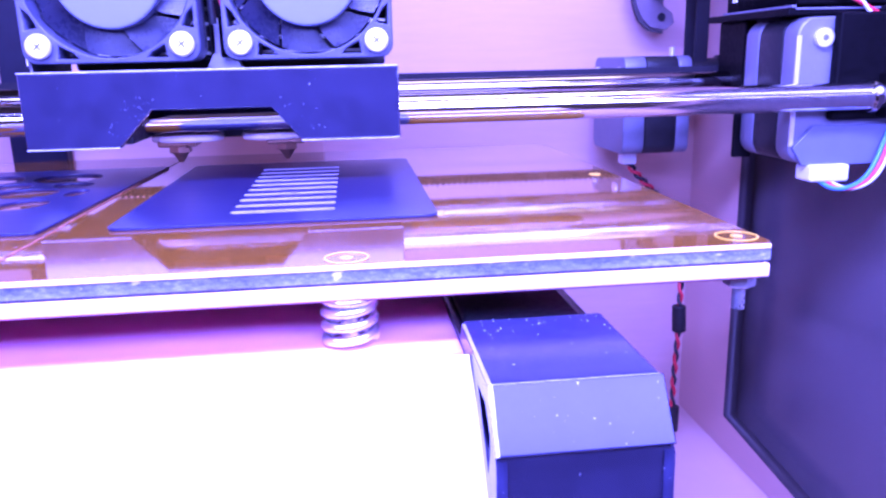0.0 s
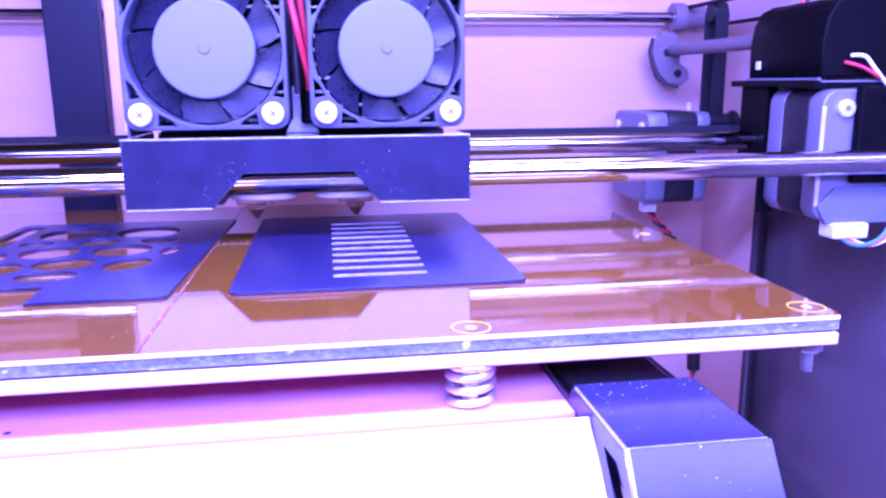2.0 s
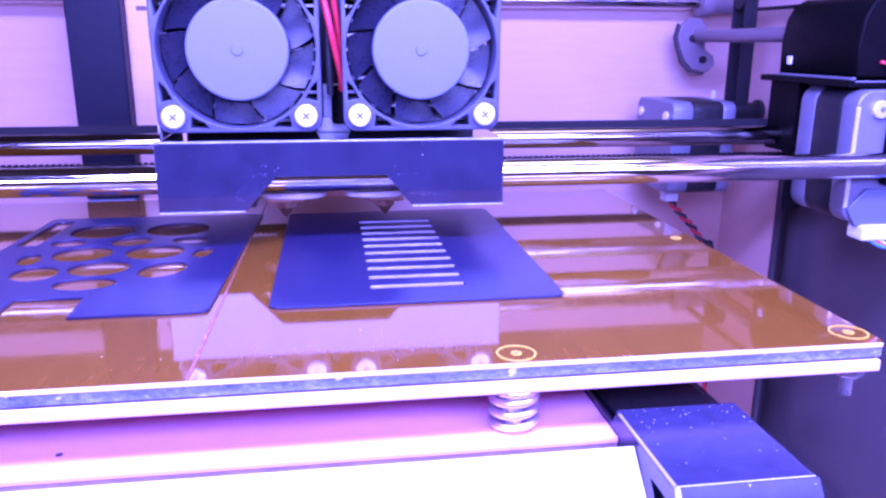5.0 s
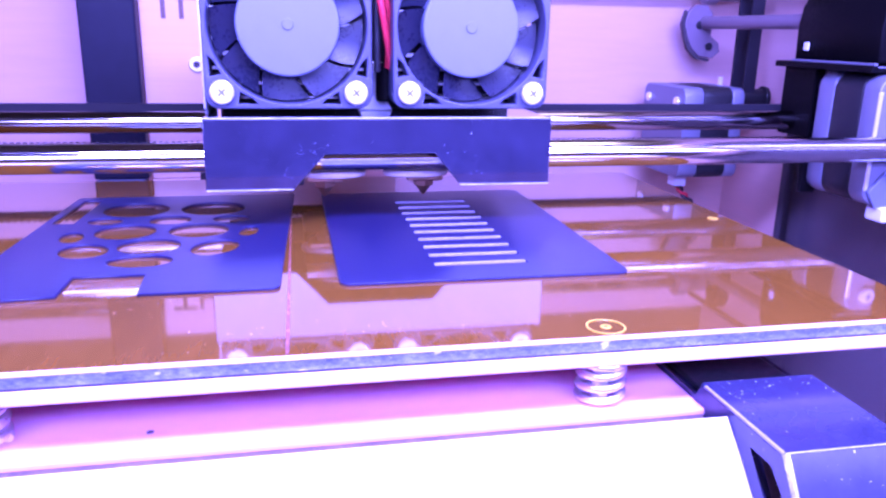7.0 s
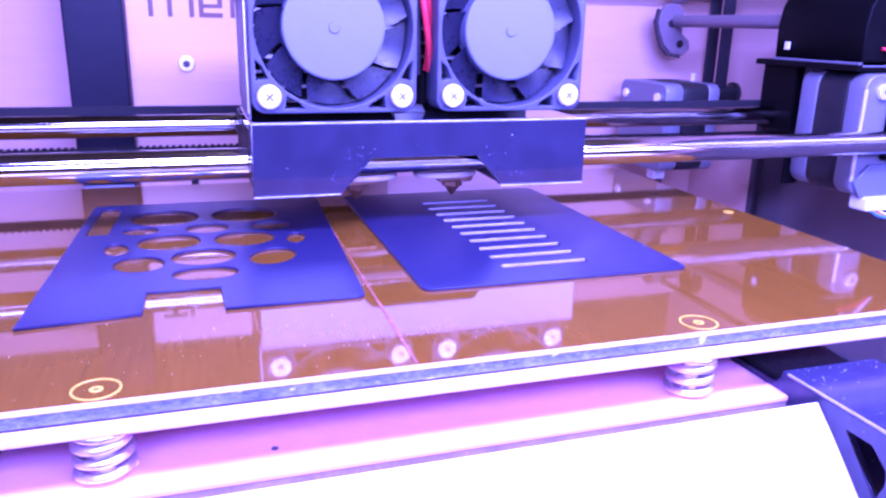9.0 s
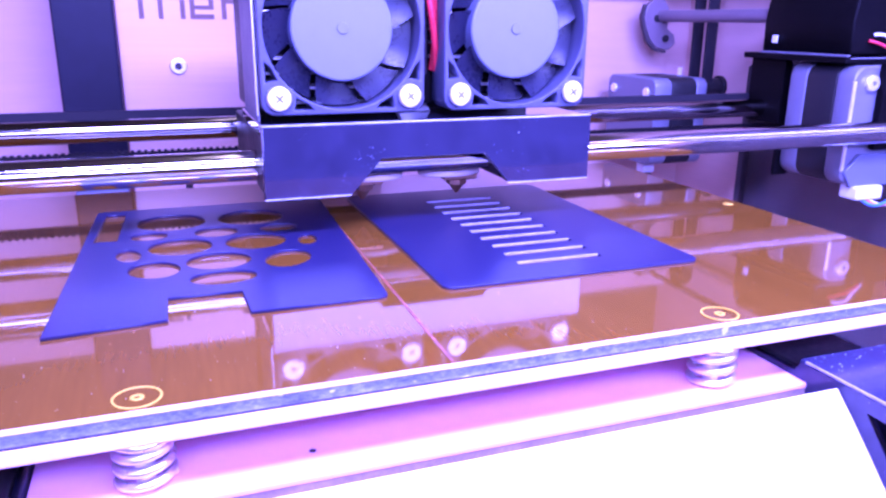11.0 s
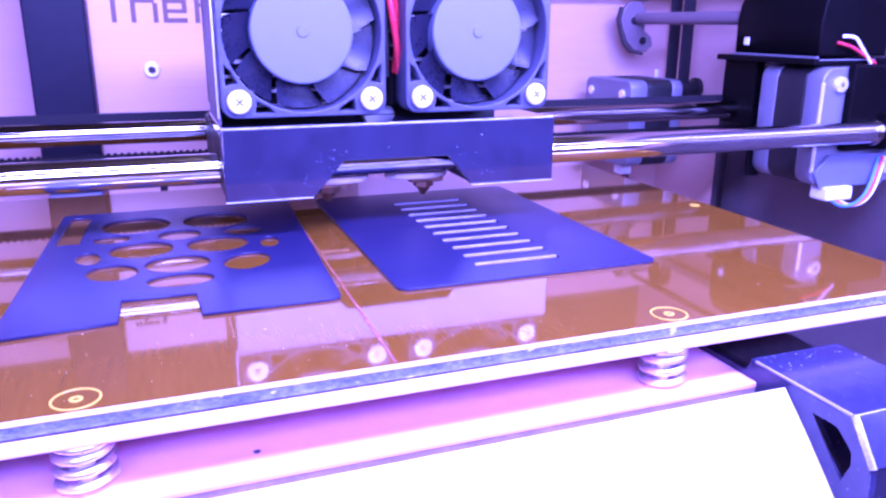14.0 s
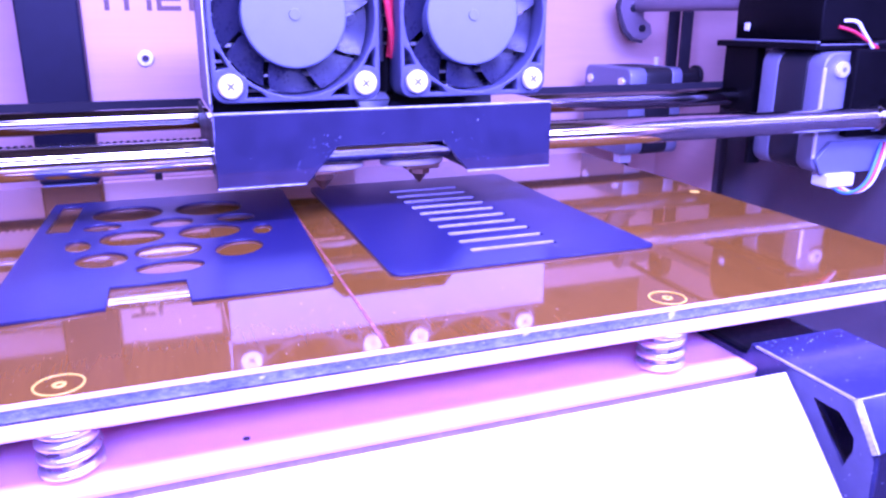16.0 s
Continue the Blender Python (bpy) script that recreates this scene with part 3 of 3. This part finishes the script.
def cooling_fan(cx, cz):
    f = part("fan", upright(sheet(fan_loops, 10, 0.3)), fan_grey, head, "square grey plastic cooling fan", at=(cx, 11.6, cz))
    part("hub", cyl(12.4, (0, -1.5, 0), (0, -8.6, 0), 64, bevel=0.6), hub_grey, f, "round grey fan hub")
    part("hub_cap", cyl(1.4, (0, -8.5, 0), (0, -8.95, 0), 24, bevel=0.15), hub_grey, f)
    part("hub_ring", upright(sheet([ring(0, 0, 11.4, 64), ring(0, 0, 11.1, 64)], 0.12)), hub_grey, f, at=(0, -8.52, 0))
    # black sheet added behind the frame so its corner openings stay dark
    part("dark_backing", upright(sheet([rounded(-19.6, 19.6, -19.6, 19.6, 3.0), ring(0, 0, 18.7, 64)], 1.2)), black_shell, f, "black sheet added to darken the openings of the fan frame", at=(0, 1.6, 0))
    for i in range(9):
        a = 2 * math.pi * i / 9 + 0.3
        bm = bmesh.new()
        rows_ = []
        for r in np.linspace(12.0, 18.4, 5):
            row = []
            for s in np.linspace(0, 1, 7):
                ang = a + (s - 0.5) * 0.64 + (r - 12) * 0.028
                row.append(bm.verts.new((r * math.cos(ang), -6.6 + 2.8 * s + 0.5 * math.sin(s * 3.1), r * math.sin(ang))))
            rows_.append(row)
        for p, q in zip(rows_, rows_[1:]):
            for k in range(6):
                bm.faces.new((p[k], p[k + 1], q[k + 1], q[k]))
        bmesh.ops.solidify(bm, geom=bm.faces[:], thickness=0.6)
        part("blade", bm, blade_mat, f, smooth=True)
    part("motor_post", cyl(4, (0, -2, 0), (0, -1.0, 0), 24), black_matt, f)
    for sx in (-16, 16):
        for sz in (-16, 16):
            s = part("screw", cyl(2.9, (sx, -9.9, sz), (sx, -11.6, sz), 28, bevel=0.7), screw_steel, f, "bright round screw head")
            for lean in (20, 110):
                slot = box(-1.1, 1.1, -0.04, 0.04, -0.22, 0.22)
                bmesh.ops.rotate(slot, cent=(0, 0, 0), matrix=Matrix.Rotation(radians(lean + 3 * sx + sz), 3, "Y"), verts=slot.verts)
                part("cross_slot", slot, motor_grey, s, at=(sx, -11.6, sz))
    hs = part("heatsink", box(-19.5, 19.5, 8, 11, -19.5, 19.5, 0.2), black_matt, f, "finned aluminium heat sink behind the fan")
    for i in range(11):
        z = -18 + 3.6 * i
        part("fin", box(-19.3, 19.3, -0.4, 8.1, z - 0.35, z + 0.35), aluminium, hs)


cooling_fan(-22.65, 50.3)
cooling_fan(22.65, 50.3)
part("wire", tube([(-4, 8, 73), (-1.5, 5, 63), (0.5, 5, 53), (2.2, 7, 45), (3, 10, 40)], 0.9), red_wire, head, smooth=True)
part("wire", tube([(-5, 9, 67), (-2.5, 6, 70), (0.5, 6, 67), (1.8, 7, 57), (2.6, 9, 46), (2.4, 11, 40)], 0.8), red_wire, head, smooth=True)
part("wire", tube([(-1, 10, 75), (-0.6, 8, 61), (-0.8, 8, 50), (-0.5, 9, 39)], 0.9), black_wire, head, smooth=True)

# ---- things on the back panel ----
plate = thing("back_plate", "satin pale wood back plate with dark engraved lettering", "plate", at=(0, 203, 0))
part("board", box(-107, -10, 0, 3, -9, 76, 0.3), plate_mat, plate)
part("batten", box(-106, -11, 3, 28.8, -8, 75), wall_paint, plate)
part("lower_strip", box(-106.8, -47, -2, 0.2, -15.5, -9.2, 0.2), plate_mat, plate)
part("tab", box(-88.5, -85.8, -3.4, -1.9, -10.5, -6.5, 0.2), black_matt, plate)
sc = part("screw", cyl(3.0, (-87.3, 0.1, 35.2), (-87.3, -1.2, 35.2), 24, bevel=0.5), screw_steel, plate)
part("socket", cyl(1.4, (-87.3, -1.15, 35.2), (-87.3, -1.26, 35.2), 6), edge_dark, sc)


def letter(name, *strokes):
    """A squared letter cut into the plate: strokes as x0, x1, z0, z1."""
    cuts = join(*[box(x0, x1, -0.14, 0.02, z0, z1) for x0, x1, z0, z1 in strokes])
    part(name, cuts, engraved, plate, "dark engraved letter")


W, Z0, ZX, Z1 = 1.7, 52.0, 60.6, 65.2
letter("letter_t", (-103.0, -93.6, Z1 - W, Z1), (-99.2, -97.5, Z0, Z1 - W))
letter("letter_h", (-92.6, -90.9, Z0, Z1), (-90.9, -84.4, ZX - W, ZX), (-85.0, -83.3, Z0, ZX - W))
letter("letter_e", (-81.6, -79.9, Z0, ZX), (-79.9, -73.2, Z0, Z0 + W), (-79.9, -73.2, ZX - W, ZX), (-74.9, -73.2, Z0 + 3.4, ZX - W), (-79.9, -74.9, Z0 + 3.4, Z0 + 4.8))
letter("letter_stroke", (-70.4, -68.7, Z0, Z1), (-68.7, -62.4, Z1 - W, Z1), (-68.7, -63.2, 57.6, 59.2))

rail = thing("lift_column", "tall black lift column with a grey foot", "column", at=(0, 198, 0))
part("column", box(-127.2, -107.2, -2, 4.9, -8, 92, 0.8), column_mat, rail)
part("foot", box(-126.6, -108.4, -3, 4.9, -70, -8.2, 0.8), hub_grey, rail)

ym = thing("rear_motor", "stepper motor with grey caps lying along the back panel", "motor", at=(107.7, 201, 9.8))
for nm, x0, x1, mat in (("end_cap", 0, 8.8, motor_grey), ("motor_body", 8.8, 21.8, black_matt), ("end_cap", 21.8, 27.3, motor_grey)):
    c = sheet([rounded(-19, 19, -19, 19, 4.0)], x1 - x0, 0.6)
    part(nm, c, mat, ym, at=(x0, 0, 0), turn=(0, 90, 0))
part("motor_shaft", cyl(3.8, (27.3, -6, 14), (44, -6, 14), 32, bevel=0.4), black_matt, ym, smooth=True)
part("shaft_flange", cyl(5.0, (43, -6, 14), (45, -6, 14), 32, bevel=0.4), black_matt, ym, smooth=True)
for sy in (-13, 13):
    part("screw", cyl(2.0, (0.1, sy, 13), (-1.2, sy, 13), 16, bevel=0.3), screw_steel, ym)
part("pin", cyl(1.1, (27.5, 2, 18.5), (27.5, 2, 22.5), 12), screw_steel, ym)
part("connector", box(3.5, 9.5, -10, -4, -24, -18.9, 0.6), white_plastic, ym, "white wire connector")

cable = thing("motor_cable", "red and black cable hanging down the back with black sleeves", "cable", at=(114, 195, -14))
hang = [(0, 1.5), (4, -4), (13, -13), (20, -22), (25, -38), (27, -54), (27, -76), (26, -100), (26, -129)]
for mat, turn0 in ((red_wire, 0.0), (black_wire, math.pi)):
    pts = []
    for i in range(97):
        k, f = divmod(i / 12, 1.0)
        k = min(int(k), 7)
        f = i / 12 - k
        x = hang[k][0] * (1 - f) + hang[k + 1][0] * f
        z = hang[k][1] * (1 - f) + hang[k + 1][1] * f
        a = turn0 + 2 * math.pi * (x - z) / 11
        pts.append((x + 0.8 * math.cos(a), 0.8 * math.sin(a), z + 0.5 * math.cos(a)))
    part("wire", tube(pts, 0.75), mat, cable, smooth=True)
part("sleeve", cyl(3.0, (20, 0, -20), (22, 0, -29), 20, bevel=0.6), black_matt, cable)
part("sleeve", cyl(3.0, (26.6, 0, -64), (27.2, 0, -76), 20, bevel=0.6), black_matt, cable)
part("sleeve", cyl(3.0, (26.2, 0, -112), (26, 0, -124), 20, bevel=0.6), black_matt, cable)

shaft = thing("drive_shaft", "thin steel drive shaft along the back with a collar", "shaft", at=(0, 221, 69.6))
part("rod", cyl(2.4, (XL, 0, 0), (XR, 0, 0), 24), dimmed_chrome, shaft, smooth=True)
part("collar", cyl(6.4, (133, 0, 0), (138.5, 0, 0), 32, bevel=0.6), bracket_mat, shaft)
part("collar", cyl(4.8, (138.5, 0, 0), (152, 0, 0), 32, bevel=0.4), bracket_mat, shaft)

guide = thing("rod_bracket", "dull metal bracket plate with two screws holding a rod end", "bracket", at=(130, 220, 53.6))
flange = sheet([[(-6.9, 1), (-5.8, 6), (-2, 9.4), (3.2, 9.4), (6.4, 5.4), (6.4, -4), (10.5, -7), (11.5, -11), (8, -14), (1, -13), (-3, -9), (-5.4, -4)]], 3.0, 0.4)
part("flange", upright(flange), bracket_mat, guide)
# dark strip beside the flange, shaped as the shadow it casts
part("flange_shadow", upright(sheet([[(-8.2, 1.2), (-6.8, 7), (-6.0, 6.2), (-7.0, 1), (-5.6, -4.2), (-3.2, -9.3), (0.8, -13.2), (7, -14.2), (6.4, -15.4), (0.2, -14.2), (-4.4, -10), (-6.6, -4.6)]], 2.4)), edge_dark, guide, at=(0, -0.3, 0))
for sx, sz in ((0, 0.6), (5.4, -8.6)):
    part("screw", cyl(1.7, (sx, -2.9, sz), (sx, -4.0, sz), 16, bevel=0.2), black_matt, guide)
part("side_rod", cyl(2.7, (2.6, -2.5, 1.6), (2.6, -88, 1.6), 28), bracket_mat, guide, "round steel rod running to the front", smooth=True)

drive = thing("drive_belt", "black rubber drive belt looped upright above the rear motor", "belt", at=(140, 197.5, 0))
for y in (-5.4, 4.2):
    part("belt_run", box(0, 5.6, y, y + 1.2, 24, 70, 0.2), belt_mat, drive)
for z in (24.0, 70.0):
    part("pulley", cyl(4.2, (-0.4, 0, z), (6, 0, z), 32, bevel=0.4), black_matt, drive, smooth=True)

side_belt = thing("side_belt", "thin black belt running along the side of the case", "belt", at=(0, 0, 0))
part("belt_run", box(138.6, 141.4, 150, 222, 73.2, 74.6, 0.2), belt_mat, side_belt)
part("belt_run", box(154.4, 157.2, 150, 222, 65.8, 67.2, 0.2), belt_mat, side_belt)
